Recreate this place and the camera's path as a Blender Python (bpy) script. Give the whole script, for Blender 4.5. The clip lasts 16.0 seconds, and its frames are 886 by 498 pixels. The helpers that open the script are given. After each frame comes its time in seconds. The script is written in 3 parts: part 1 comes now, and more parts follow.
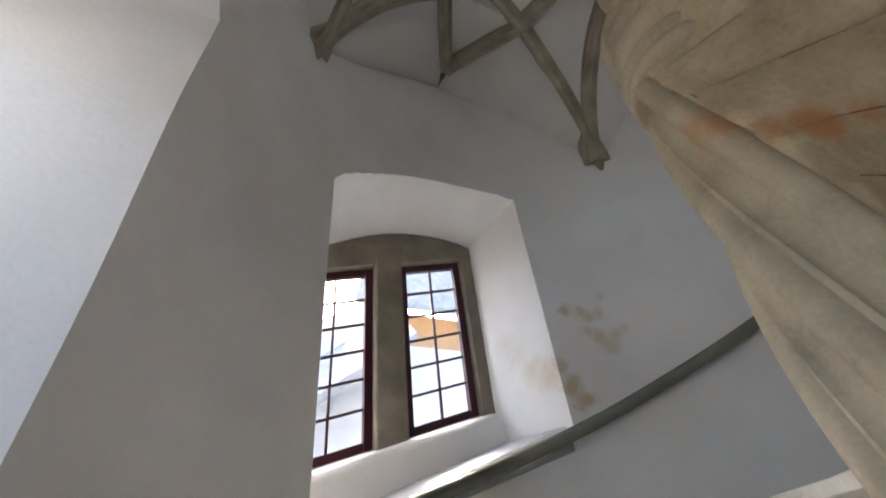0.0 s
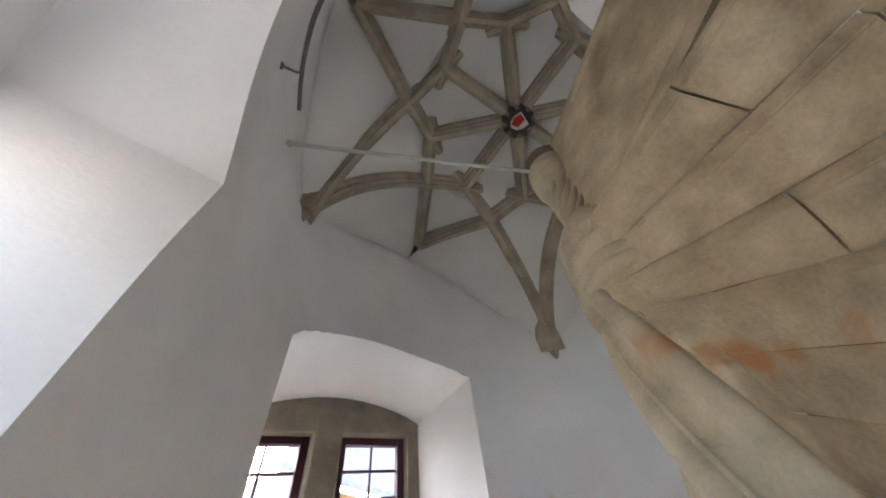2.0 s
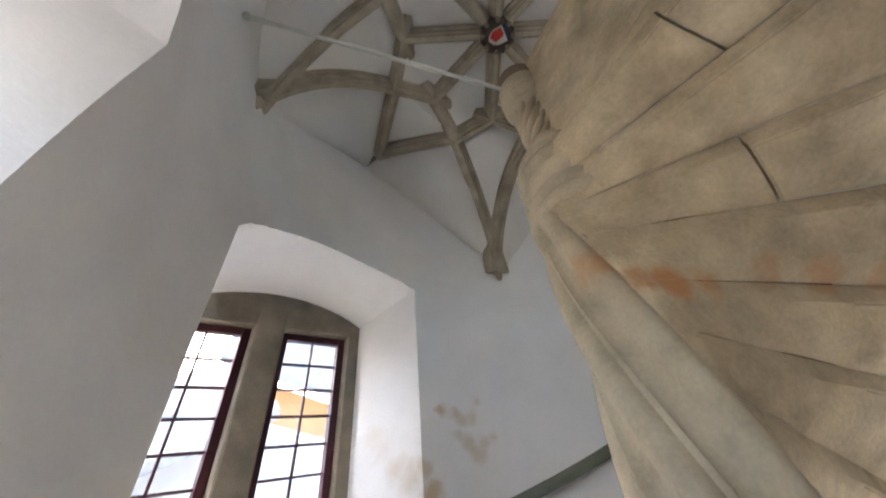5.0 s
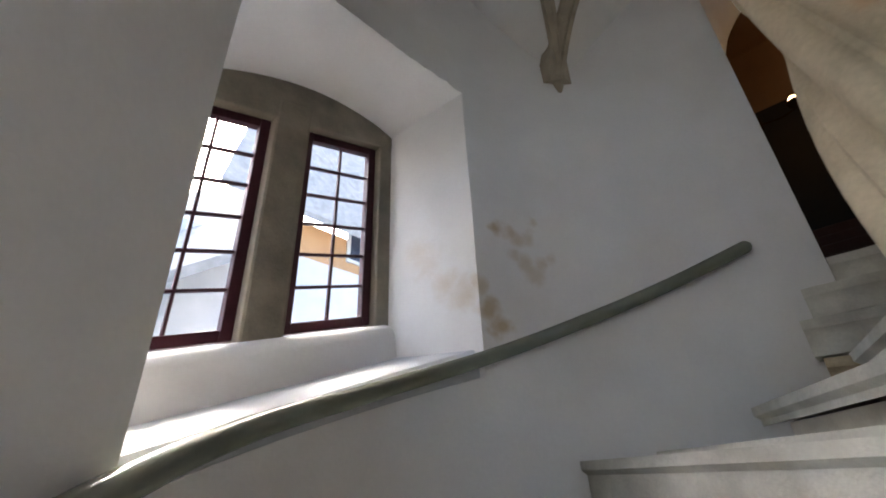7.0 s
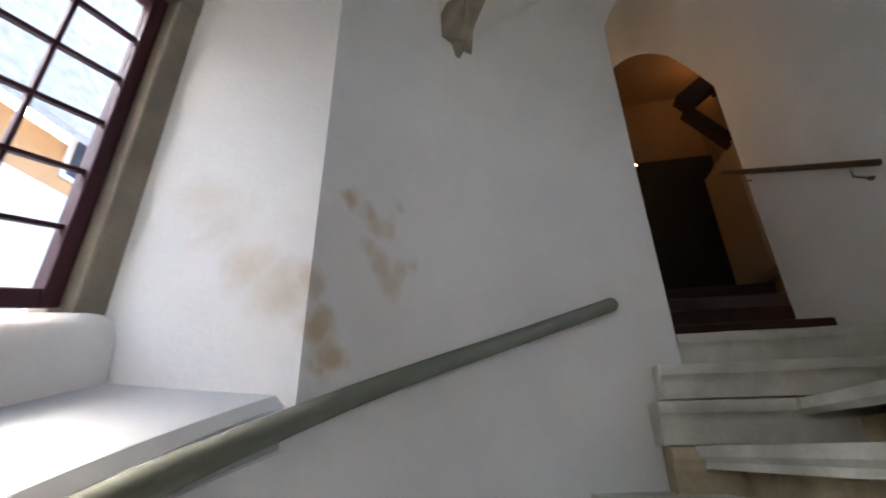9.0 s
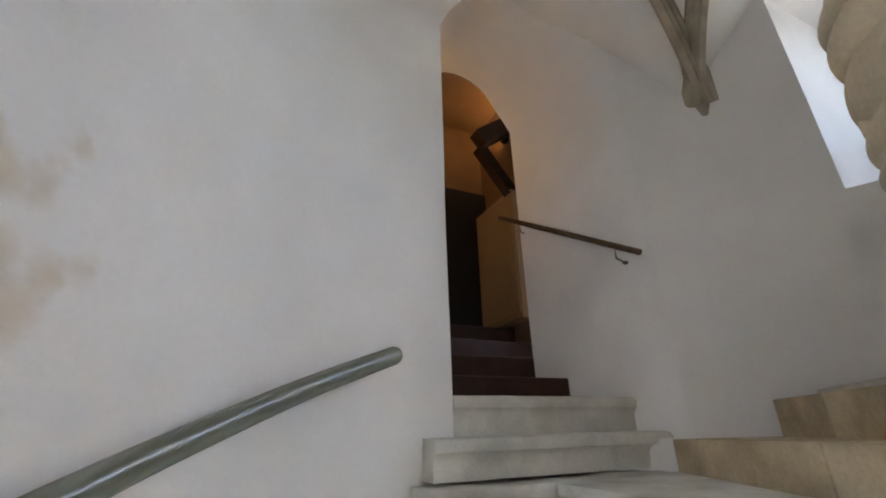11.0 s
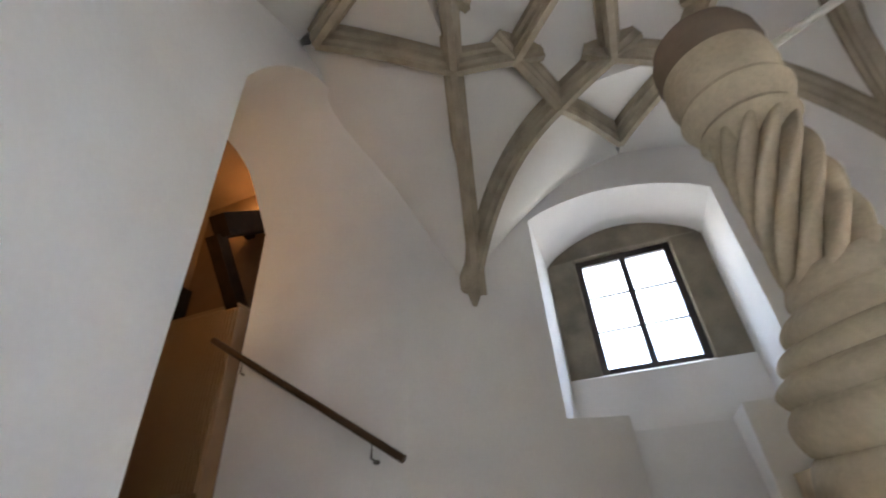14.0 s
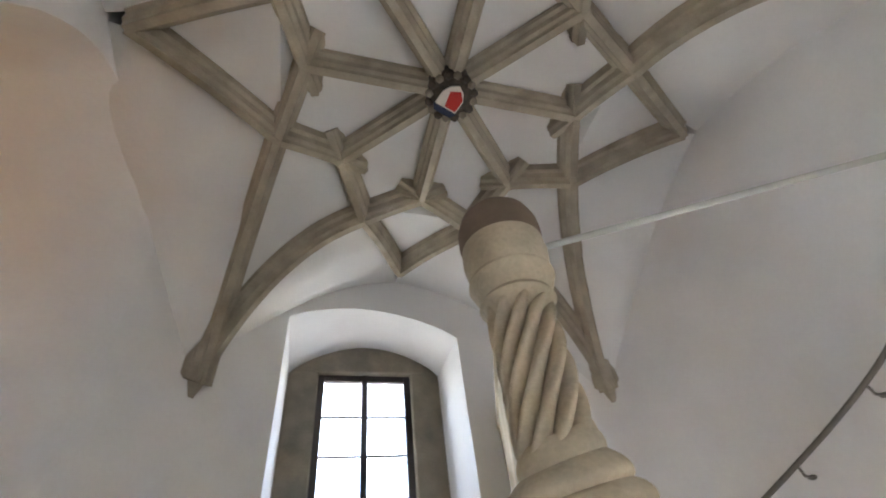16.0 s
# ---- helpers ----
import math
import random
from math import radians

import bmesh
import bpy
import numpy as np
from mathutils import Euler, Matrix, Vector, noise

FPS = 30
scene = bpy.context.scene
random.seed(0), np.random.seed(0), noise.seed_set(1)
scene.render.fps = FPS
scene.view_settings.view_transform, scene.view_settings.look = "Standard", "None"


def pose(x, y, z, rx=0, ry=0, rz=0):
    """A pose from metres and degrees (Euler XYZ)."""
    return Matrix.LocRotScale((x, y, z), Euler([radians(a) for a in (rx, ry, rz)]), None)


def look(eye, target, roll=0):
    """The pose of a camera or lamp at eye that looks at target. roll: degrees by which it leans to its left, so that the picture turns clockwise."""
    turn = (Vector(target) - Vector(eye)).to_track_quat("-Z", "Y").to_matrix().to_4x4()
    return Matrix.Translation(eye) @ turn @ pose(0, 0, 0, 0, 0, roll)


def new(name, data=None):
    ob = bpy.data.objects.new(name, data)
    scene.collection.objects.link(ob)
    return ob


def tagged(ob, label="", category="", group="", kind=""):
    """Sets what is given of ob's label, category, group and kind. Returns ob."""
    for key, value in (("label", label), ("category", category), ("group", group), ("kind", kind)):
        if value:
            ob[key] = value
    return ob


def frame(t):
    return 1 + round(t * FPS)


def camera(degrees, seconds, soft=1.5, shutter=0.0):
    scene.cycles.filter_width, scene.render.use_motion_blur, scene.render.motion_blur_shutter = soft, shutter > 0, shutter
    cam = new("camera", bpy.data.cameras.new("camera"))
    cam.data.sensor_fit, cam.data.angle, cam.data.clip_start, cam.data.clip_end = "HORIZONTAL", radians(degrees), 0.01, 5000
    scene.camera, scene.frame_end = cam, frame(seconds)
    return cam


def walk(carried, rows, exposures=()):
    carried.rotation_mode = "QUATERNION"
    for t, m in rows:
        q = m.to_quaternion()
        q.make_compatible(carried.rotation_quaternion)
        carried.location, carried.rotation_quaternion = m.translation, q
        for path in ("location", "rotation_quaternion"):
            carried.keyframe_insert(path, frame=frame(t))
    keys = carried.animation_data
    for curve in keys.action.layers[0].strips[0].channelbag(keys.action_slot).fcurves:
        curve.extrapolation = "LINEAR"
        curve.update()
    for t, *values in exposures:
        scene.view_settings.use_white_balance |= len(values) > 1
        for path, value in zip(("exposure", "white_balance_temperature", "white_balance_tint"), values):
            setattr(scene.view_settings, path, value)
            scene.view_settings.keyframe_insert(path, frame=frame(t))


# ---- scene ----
cam = camera(90.2, 16.0, soft=1.8, shutter=0.3)
PATH = [
    (0, (-1.511, -0.405, -0.193), (-0.734, 0.988, 1.013), -6.8),
    (0.5, (-1.522, -0.424, -0.179), (-0.754, 0.826, 1.18), -7.5),
    (1, (-1.552, -0.427, -0.153), (-0.787, 0.694, 1.316), -7.1),
    (1.5, (-1.556, -0.442, -0.168), (-0.831, 0.516, 1.431), -7.8),
    (2, (-1.569, -0.457, -0.169), (-0.859, 0.363, 1.511), -7.8),
    (2.5, (-1.58, -0.459, -0.176), (-0.834, 0.3, 1.517), -6.5),
    (3, (-1.582, -0.451, -0.184), (-0.793, 0.17, 1.546), -5.0),
    (3.5, (-1.581, -0.422, -0.194), (-0.809, 0.141, 1.563), 0.3),
    (4, (-1.57, -0.396, -0.216), (-0.786, 0.133, 1.547), -0.4),
    (4.5, (-1.561, -0.428, -0.2), (-0.65, 0.197, 1.467), -5.7),
    (5, (-1.532, -0.41, -0.216), (-0.509, 0.508, 1.237), -6.6),
    (7.5, (-1.303, 0.601, 0.021), (0.136, 1.738, 0.818), -3.4),
    (8, (-1.115, 0.793, 0.17), (0.515, 1.649, 0.95), 0.3),
    (8.5, (-0.966, 0.933, 0.31), (0.73, 1.632, 1.107), 0.8),
    (9, (-0.813, 1.15, 0.389), (0.977, 1.475, 1.22), -0.8),
    (9.5, (-0.673, 1.259, 0.493), (1.15, 1.234, 1.314), -2.7),
    (10, (-0.501, 1.289, 0.596), (1.29, 0.934, 1.412), -3.5),
    (12.5, (0.295, 1.266, 1.245), (1.574, -0.032, 2.068), -4.2),
    (13, (0.425, 1.265, 1.398), (1.452, -0.209, 2.276), -7.7),
    (13.5, (0.48, 1.258, 1.425), (1.382, -0.231, 2.411), -3.8),
    (14, (0.527, 1.262, 1.443), (1.101, -0.311, 2.538), -3.8),
    (14.5, (0.561, 1.247, 1.473), (0.766, -0.319, 2.699), -5.3),
    (15, (0.619, 1.215, 1.491), (0.507, -0.272, 2.823), -6.9),
    (15.5, (0.63, 1.186, 1.5), (0.334, -0.232, 2.879), -7.9),
    (16, (0.634, 1.178, 1.517), (0.133, -0.184, 2.893), -8.6),
]
walk(cam, [(t, look(eye, target, roll)) for t, eye, target, roll in PATH],
     exposures=[(0.0, 4.15), (0.5, 4.35), (1.5, 4.5), (2.5, 4.7), (4.0, 4.8), (5.0, 4.7), (7.5, 3.75), (8.0, 3.6), (8.5, 3.95), (9.0, 4.35), (10.0, 4.8), (12.5, 5.25), (13.5, 5.2), (14.0, 5.15), (14.5, 4.95), (15.5, 5.3), (16.0, 5.35)])

# ---- world and light: overcast daylight through the windows, one warm lamp in the passage ----
world = bpy.data.worlds.new("overcast_sky")
scene.world = world
world.use_nodes = True
wn = world.node_tree.nodes
sky = wn.new("ShaderNodeTexSky")
sky.sky_type = "NISHITA"
sky.sun_disc = False
sky.sun_elevation, sky.sun_rotation = radians(50), radians(20)
sky.air_density, sky.dust_density = 1.0, 6.0
world.node_tree.links.new(sky.outputs[0], wn["Background"].inputs[0])
wn["Background"].inputs[1].default_value = 0.115

sun_data = bpy.data.lights.new("sun", "SUN")
sun_data.energy, sun_data.angle, sun_data.color = 0.35, radians(20), (1.0, 0.96, 0.9)
sun = new("sun", sun_data)
sun.matrix_world = look((0, 0, 0), (-math.sin(radians(20)), -math.cos(radians(20)), -math.tan(radians(50))))

# the sky's light in the opening of the landing window
wl = bpy.data.lights.new("window_light", "AREA")
wl.shape, wl.size, wl.size_y, wl.energy, wl.color = "RECTANGLE", 0.82, 1.00, 0.48, (0.95, 0.98, 1.0)
new("window_light", wl).matrix_world = look((0.20, -2.98, 3.30), (0.20, -0.8, 0.9))

# and in the opening of the lower niche
nl = bpy.data.lights.new("niche_light", "AREA")
nl.shape, nl.size, nl.size_y, nl.energy, nl.color = "RECTANGLE", 0.72, 1.05, 0.14, (0.96, 0.98, 1.0)
new("niche_light", nl).matrix_world = look((-2.66, 0.18, 0.68), (0.5, 0.6, 0.35))


# ---- materials ----
def mat(name, base, rough=0.9, metal=0.0, var=0.12, scale=3.0, grain=60.0, bump=0.15, tint=None, tint_scale=1.2, tint_amount=0.0, spec=0.3, island=False):
    m = bpy.data.materials.new(name)
    m.use_nodes = True
    nt = m.node_tree
    n, l = nt.nodes, nt.links
    b = n["Principled BSDF"]
    b.inputs["Roughness"].default_value, b.inputs["Metallic"].default_value = rough, metal
    b.inputs["Specular IOR Level"].default_value = spec
    tc = n.new("ShaderNodeTexCoord")
    big, fine = n.new("ShaderNodeTexNoise"), n.new("ShaderNodeTexNoise")
    big.inputs["Scale"].default_value, big.inputs["Detail"].default_value = scale, 6
    fine.inputs["Scale"].default_value, fine.inputs["Detail"].default_value = grain, 4
    add = n.new("ShaderNodeMath")
    add.operation = "MULTIPLY_ADD"
    add.inputs[1].default_value = 0.3
    ramp = n.new("ShaderNodeMapRange")
    ramp.inputs["From Min"].default_value, ramp.inputs["From Max"].default_value = 0.4, 0.9
    ramp.inputs["To Min"].default_value, ramp.inputs["To Max"].default_value = 1 - var, 1 + var
    mul = n.new("ShaderNodeVectorMath")
    mul.operation = "SCALE"
    for q in (big, fine):
        l.new(tc.outputs["Object"], q.inputs["Vector"])
    l.new(fine.outputs["Fac"], add.inputs[0])
    l.new(big.outputs["Fac"], add.inputs[2])
    l.new(add.outputs[0], ramp.inputs["Value"])
    col = n.new("ShaderNodeRGB")
    col.outputs[0].default_value = (*base, 1)
    src = col.outputs[0]
    if tint:
        tn = n.new("ShaderNodeTexNoise")
        tn.inputs["Scale"].default_value, tn.inputs["Detail"].default_value = tint_scale, 5
        l.new(tc.outputs["Object"], tn.inputs["Vector"])
        mr = n.new("ShaderNodeMapRange")
        mr.inputs["From Min"].default_value, mr.inputs["From Max"].default_value = 0.48, 0.68
        mr.inputs["To Max"].default_value = tint_amount
        l.new(tn.outputs["Fac"], mr.inputs["Value"])
        mx = n.new("ShaderNodeMix")
        mx.data_type = "RGBA"
        mx.inputs[7].default_value = (*tint, 1)
        l.new(mr.outputs[0], mx.inputs[0])
        l.new(src, mx.inputs[6])
        src = mx.outputs[2]
    l.new(src, mul.inputs[0])
    l.new(ramp.outputs[0], mul.inputs["Scale"])
    l.new(mul.outputs[0], b.inputs["Base Color"])
    bp = n.new("ShaderNodeBump")
    bp.inputs["Strength"].default_value, bp.inputs["Distance"].default_value = bump, 0.02
    l.new(add.outputs[0], bp.inputs["Height"])
    l.new(bp.outputs[0], b.inputs["Normal"])
    return m


def stains(m, spots, colour):
    """Damp stains on a wall: soft uneven spots round given places."""
    nt = m.node_tree
    n, l = nt.nodes, nt.links
    b = n["Principled BSDF"]
    src = b.inputs["Base Color"].links[0].from_socket
    tc = n.new("ShaderNodeTexCoord")
    wob = n.new("ShaderNodeTexNoise")
    wob.inputs["Scale"].default_value, wob.inputs["Detail"].default_value = 7, 3
    l.new(tc.outputs["Object"], wob.inputs["Vector"])
    sh = n.new("ShaderNodeVectorMath")
    sh.operation = "MULTIPLY_ADD"
    sh.inputs[1].default_value = (0.15,) * 3
    l.new(wob.outputs["Color"], sh.inputs[0])
    l.new(tc.outputs["Object"], sh.inputs[2])
    total = None
    for x, y, z, r, amount in spots:
        d = n.new("ShaderNodeVectorMath")
        d.operation = "DISTANCE"
        d.inputs[1].default_value = (x + 0.075, y + 0.075, z + 0.075)
        l.new(sh.outputs[0], d.inputs[0])
        mr = n.new("ShaderNodeMapRange")
        mr.interpolation_type = "SMOOTHSTEP"
        mr.inputs["From Min"].default_value, mr.inputs["From Max"].default_value = r * 1.35, r * 0.35
        mr.inputs["To Max"].default_value = amount
        l.new(d.outputs["Value"], mr.inputs["Value"])
        if total is None:
            total = mr.outputs[0]
        else:
            a = n.new("ShaderNodeMath")
            a.operation = "MAXIMUM"
            l.new(total, a.inputs[0])
            l.new(mr.outputs[0], a.inputs[1])
            total = a.outputs[0]
    mx = n.new("ShaderNodeMix")
    mx.data_type = "RGBA"
    mx.inputs[7].default_value = (*colour, 1)
    l.new(total, mx.inputs[0])
    l.new(src, mx.inputs[6])
    l.new(mx.outputs[2], b.inputs["Base Color"])


def rim(az, z, r, amount, rad=2.0):
    return (rad * math.cos(radians(az)), rad * math.sin(radians(az)), z, r, amount)


PLASTER = mat("lime_plaster", (0.84, 0.825, 0.81), 0.95, var=0.06, scale=1.6, grain=45, bump=0.25, tint=(0.73, 0.69, 0.65), tint_scale=0.9, tint_amount=0.4)
stains(PLASTER, [rim(az, z, r, k) for az, z, r, k in (
    (67.5, 1.40, 0.065, 0.7), (65.5, 1.37, 0.065, 0.5), (63.5, 1.33, 0.075, 0.45), (61.5, 1.33, 0.075, 0.4), (60.2, 1.40, 0.055, 0.4), (59.8, 1.47, 0.055, 0.45),
    (64.5, 1.19, 0.055, 0.35), (62.5, 1.13, 0.075, 0.45), (61, 1.08, 0.09, 0.45), (59.3, 1.14, 0.07, 0.45), (57.2, 1.18, 0.06, 0.35), (52, 1.17, 0.06, 0.25),
    (71.2, 0.80, 0.085, 0.75), (69.0, 0.72, 0.075, 0.75), (67.2, 0.70, 0.055, 0.7), (72.5, 0.95, 0.07, 0.5), (70.5, 0.66, 0.05, 0.6))]
    + [(0.42, 2.1, 1.02, 0.14, 0.55), (0.38, 2.25, 1.12, 0.12, 0.5), (0.47, 1.98, 0.92, 0.13, 0.55), (0.40, 2.3, 1.3, 0.14, 0.3), (0.41, 2.2, 1.2, 0.14, 0.25)], (0.50, 0.35, 0.17))
VAULT_PLASTER = mat("vault_plaster", (0.78, 0.76, 0.73), 0.95, var=0.06, scale=2.0, grain=50, bump=0.2)
RIB_STONE = mat("rib_stone", (0.39, 0.335, 0.255), 0.9, var=0.24, scale=6, grain=90, bump=0.3)
STEP_STONE = mat("step_sandstone", (0.49, 0.39, 0.25), 0.9, var=0.34, scale=4, grain=55, bump=0.5, tint=(0.72, 0.60, 0.41), tint_scale=2.6, tint_amount=0.8)
stains(STEP_STONE, [(-0.21, -0.13, 0.76, 0.06, 0.70), (-0.12, -0.17, 0.76, 0.08, 0.85), (0.02, -0.22, 0.76, 0.08, 0.85), (0.12, -0.23, 0.76, 0.06, 0.60), (0.14, -0.45, 0.76, 0.06, 0.50), (0.31, -0.58, 0.76, 0.07, 0.50), (0.49, -0.72, 0.76, 0.07, 0.45), (0.67, -0.84, 0.76, 0.09, 0.45)], (0.50, 0.22, 0.075))
TREAD_STONE = mat("worn_tread_stone", (0.60, 0.57, 0.50), 0.85, var=0.2, scale=5, grain=70, bump=0.4, tint=(0.40, 0.36, 0.29), tint_scale=3, tint_amount=0.55)
NEWEL_STONE = mat("newel_sandstone", (0.52, 0.44, 0.31), 0.9, var=0.30, scale=5, grain=60, bump=0.3, tint=(0.36, 0.28, 0.19), tint_scale=2.5, tint_amount=0.6)
stains(NEWEL_STONE, [(-0.18, -0.06, 0.86, 0.09, 0.7), (-0.20, 0.02, 0.92, 0.07, 0.5)], (0.50, 0.24, 0.09))
CAP_STONE = mat("brown_cap_stone", (0.21, 0.155, 0.11), 0.85, var=0.15, scale=6, bump=0.2)
WINDOW_STONE = mat("weathered_window_stone", (0.26, 0.225, 0.17), 0.9, var=0.25, scale=5, grain=70, bump=0.4, tint=(0.15, 0.13, 0.11), tint_scale=3, tint_amount=0.5)
OXBLOOD = mat("oxblood_paint", (0.055, 0.012, 0.018), 0.55, var=0.15, bump=0.08)
BROWN_FRAME = mat("dark_brown_frame_paint", (0.06, 0.05, 0.05), 0.6, var=0.15, bump=0.08)
RAIL_PAINT = mat("grey_green_gloss_paint", (0.20, 0.21, 0.165), 0.17, var=0.08, scale=8, bump=0.1, spec=0.5)
RAIL_WOOD = mat("brown_oiled_wood", (0.10, 0.062, 0.036), 0.45, var=0.2, scale=14, bump=0.1)
STEEL = mat("dull_steel", (0.20, 0.18, 0.16), 0.45, 0.8, var=0.1, bump=0.05)
TIE_PAINT = mat("pale_tie_paint", (0.55, 0.55, 0.49), 0.5, var=0.1, bump=0.1)
LEDGE_PAINT = mat("ledge_paint", (0.50, 0.52, 0.54), 0.4, var=0.06, scale=4, grain=40, bump=0.1, spec=0.5)
RED_WOOD = mat("red_brown_wood", (0.045, 0.016, 0.011), 0.5, var=0.25, scale=10, bump=0.15)
DARK_BEAM = mat("dark_beam_wood", (0.026, 0.014, 0.008), 0.9, var=0.25, scale=12, bump=0.2, spec=0.08)
BLACK = mat("black_door_paint", (0.008, 0.007, 0.007), 0.6, var=0.1, bump=0.05)
# radiator's cream, browned so the colour itself holds the weak orange lamp glow
LAMPLIT_CREAM = mat("lamplit_cream_paint", (0.33, 0.20, 0.10), 0.6, var=0.05, bump=0.05)
# cream plaster; dimness and orange lamplight are put into its brown base colour
LAMPLIT_WALL = mat("dim_lamplit_plaster", (0.20, 0.115, 0.06), 0.95, var=0.12, bump=0.2)
SLATE = mat("grey_slate", (0.22, 0.215, 0.21), 0.7, var=0.25, scale=6, bump=0.3)
OCHRE = mat("ochre_render", (0.35, 0.21, 0.11), 0.9, var=0.08, bump=0.2)
WHITE = mat("white_render", (0.42, 0.43, 0.44), 0.9, var=0.06, bump=0.1)
GRASS = mat("courtyard_ground", (0.20, 0.19, 0.17), 0.95, var=0.2, bump=0.3)
RED_PAINT = mat("red_paint", (0.45, 0.03, 0.02), 0.6, var=0.1, bump=0.1)
BLUE_PAINT = mat("dark_blue_paint", (0.02, 0.03, 0.06), 0.6, var=0.2, bump=0.1)
WHITE_PAINT = mat("aged_white_paint", (0.65, 0.62, 0.55), 0.7, var=0.1, bump=0.1)
BLACK_GOLD = mat("dark_gilded_stone", (0.07, 0.055, 0.04), 0.6, var=0.5, scale=20, bump=0.3)

glass = bpy.data.materials.new("old_glass")
glass.use_nodes = True
gb = glass.node_tree.nodes["Principled BSDF"]
gb.inputs["Base Color"].default_value = (0.95, 0.98, 1, 1)
gb.inputs["Roughness"].default_value = 0.02
gb.inputs["IOR"].default_value = 1.1
gb.inputs["Transmission Weight"].default_value = 1.0

lamp_glow = bpy.data.materials.new("warm_lamp_glow")
lamp_glow.use_nodes = True
lg = lamp_glow.node_tree.nodes["Principled BSDF"]
lg.inputs["Base Color"].default_value = (1, 0.7, 0.35, 1)
lg.inputs["Emission Color"].default_value = (1, 0.62, 0.25, 1)
lg.inputs["Emission Strength"].default_value = 1.5


# ---- mesh helpers ----
def pol(r, az, z=0.0):
    return Vector((r * math.cos(radians(az)), r * math.sin(radians(az)), z))


def obj(name, bm, material, parent=None, label="", smooth=None, category="", kind="", group=""):
    me = bpy.data.meshes.new(name)
    bmesh.ops.recalc_face_normals(bm, faces=bm.faces)
    bm.to_mesh(me)
    bm.free()
    me.materials.append(material)
    if smooth is not None:
        me.shade_smooth()
        me.set_sharp_from_angle(angle=radians(smooth))
    ob = new(name, me)
    ob.parent = parent
    return tagged(ob, label, category, group, kind)


def part(name, bm, material, parent, label="", smooth=None):
    return obj(name, bm, material, parent, label, smooth)


def thing(name, label, category, group="", at=(0, 0, 0)):
    e = new(name)
    e.location = at
    return tagged(e, label, category, group)


def add_loft(bm, rings, caps=True, closed=True):
    vs = [[bm.verts.new(p) for p in ring] for ring in rings]
    n = len(vs[0])
    for a, b in zip(vs, vs[1:]):
        for i in range(n if closed else n - 1):
            j = (i + 1) % n
            bm.faces.new((a[i], a[j], b[j], b[i]))
    if caps:
        bm.faces.new(vs[0])
        bm.faces.new(vs[-1][::-1])
    return vs


def add_box(bm, lo, hi, shear=0.0, bevel=0.0):
    made = bmesh.ops.create_cube(bm, size=1)["verts"]
    for v in made:
        v.co = Vector([lo[i] + (v.co[i] + 0.5) * (hi[i] - lo[i]) for i in range(3)])
    if bevel:
        edges = list({e for v in made for e in v.link_edges})
        made = bmesh.ops.bevel(bm, geom=edges, offset=bevel, segments=2, affect="EDGES", profile=0.5)["verts"]
    if shear:
        for v in made:
            v.co.z += shear * v.co.x
    return made


def box(lo, hi, shear=0.0, bevel=0.004):
    bm = bmesh.new()
    add_box(bm, lo, hi, shear, bevel)
    return bm


def frames_along(points, up=Vector((0, 0, 1))):
    out = []
    for i, p in enumerate(points):
        t = (points[min(i + 1, len(points) - 1)] - points[max(i - 1, 0)]).normalized()
        s = t.cross(up).normalized()
        out.append((p, s, s.cross(t).normalized()))
    return out


def add_sweep(bm, points, profile, up=Vector((0, 0, 1))):
    """profile: (side, up) pairs, swept along the points."""
    add_loft(bm, [[p + s * a + u * b for a, b in profile] for p, s, u in frames_along(points, up)])


def tube(points, radius, n=12):
    bm = bmesh.new()
    add_sweep(bm, points, [(radius * math.cos(2 * math.pi * k / n), radius * math.sin(2 * math.pi * k / n)) for k in range(n)])
    return bm


def add_lathe(bm, profile, centre, n=32):
    c = Vector(centre)
    add_loft(bm, [[c + Vector((r * math.cos(2 * math.pi * k / n), r * math.sin(2 * math.pi * k / n), z)) for k in range(n)] for r, z in profile])


def lathe(profile, centre, n=32):
    bm = bmesh.new()
    add_lathe(bm, profile, centre, n)
    return bm


def arch(x0, x1, bottom, spring, crown, n=14, shear=0.0, spring1=None):
    """Outline of an arched opening as (x, z) pairs."""
    s1 = spring if spring1 is None else spring1
    pts = [(x0, bottom), (x1, bottom)]
    for k in range(n + 1):
        f = k / n
        x = x1 + (x0 - x1) * f
        base = s1 + (spring - s1) * f
        top = crown - (spring + s1) / 2
        pts.append((x, base + top * math.sin(math.pi * f) ** 0.8 if 0 < f < 1 else base))
    return [(x, z + shear * x) for x, z in pts]


def cut(ob, cutters):
    for c in cutters:
        md = ob.modifiers.new("cut", "BOOLEAN")
        md.operation, md.solver, md.object = "DIFFERENCE", "EXACT", c
    bpy.context.view_layer.update()
    me = bpy.data.meshes.new_from_object(ob.evaluated_get(bpy.context.evaluated_depsgraph_get()))
    ob.modifiers.clear()
    ob.data = me
    me.shade_smooth()
    me.set_sharp_from_angle(angle=radians(46))
    for c in cutters:
        bpy.data.objects.remove(c)


def cutter(rings):
    bm = bmesh.new()
    add_loft(bm, rings)
    return obj("cutter", bm, PLASTER)


# ---- the tower wall ----
R = 2.0
RAKE = 0.30
bm = bmesh.new()
n = 180


# the tower is not quite round: (azimuth, inner radius)
WALL_LINE = [(-20, 1.89), (0, 1.88), (20, 1.92), (47, 1.92), (64, 1.97), (90, 2.0), (110, 2.0), (135, 1.94), (160, 1.90), (180, 1.92), (225, 2.0), (270, 1.98), (313, 1.92), (340, 1.89)]


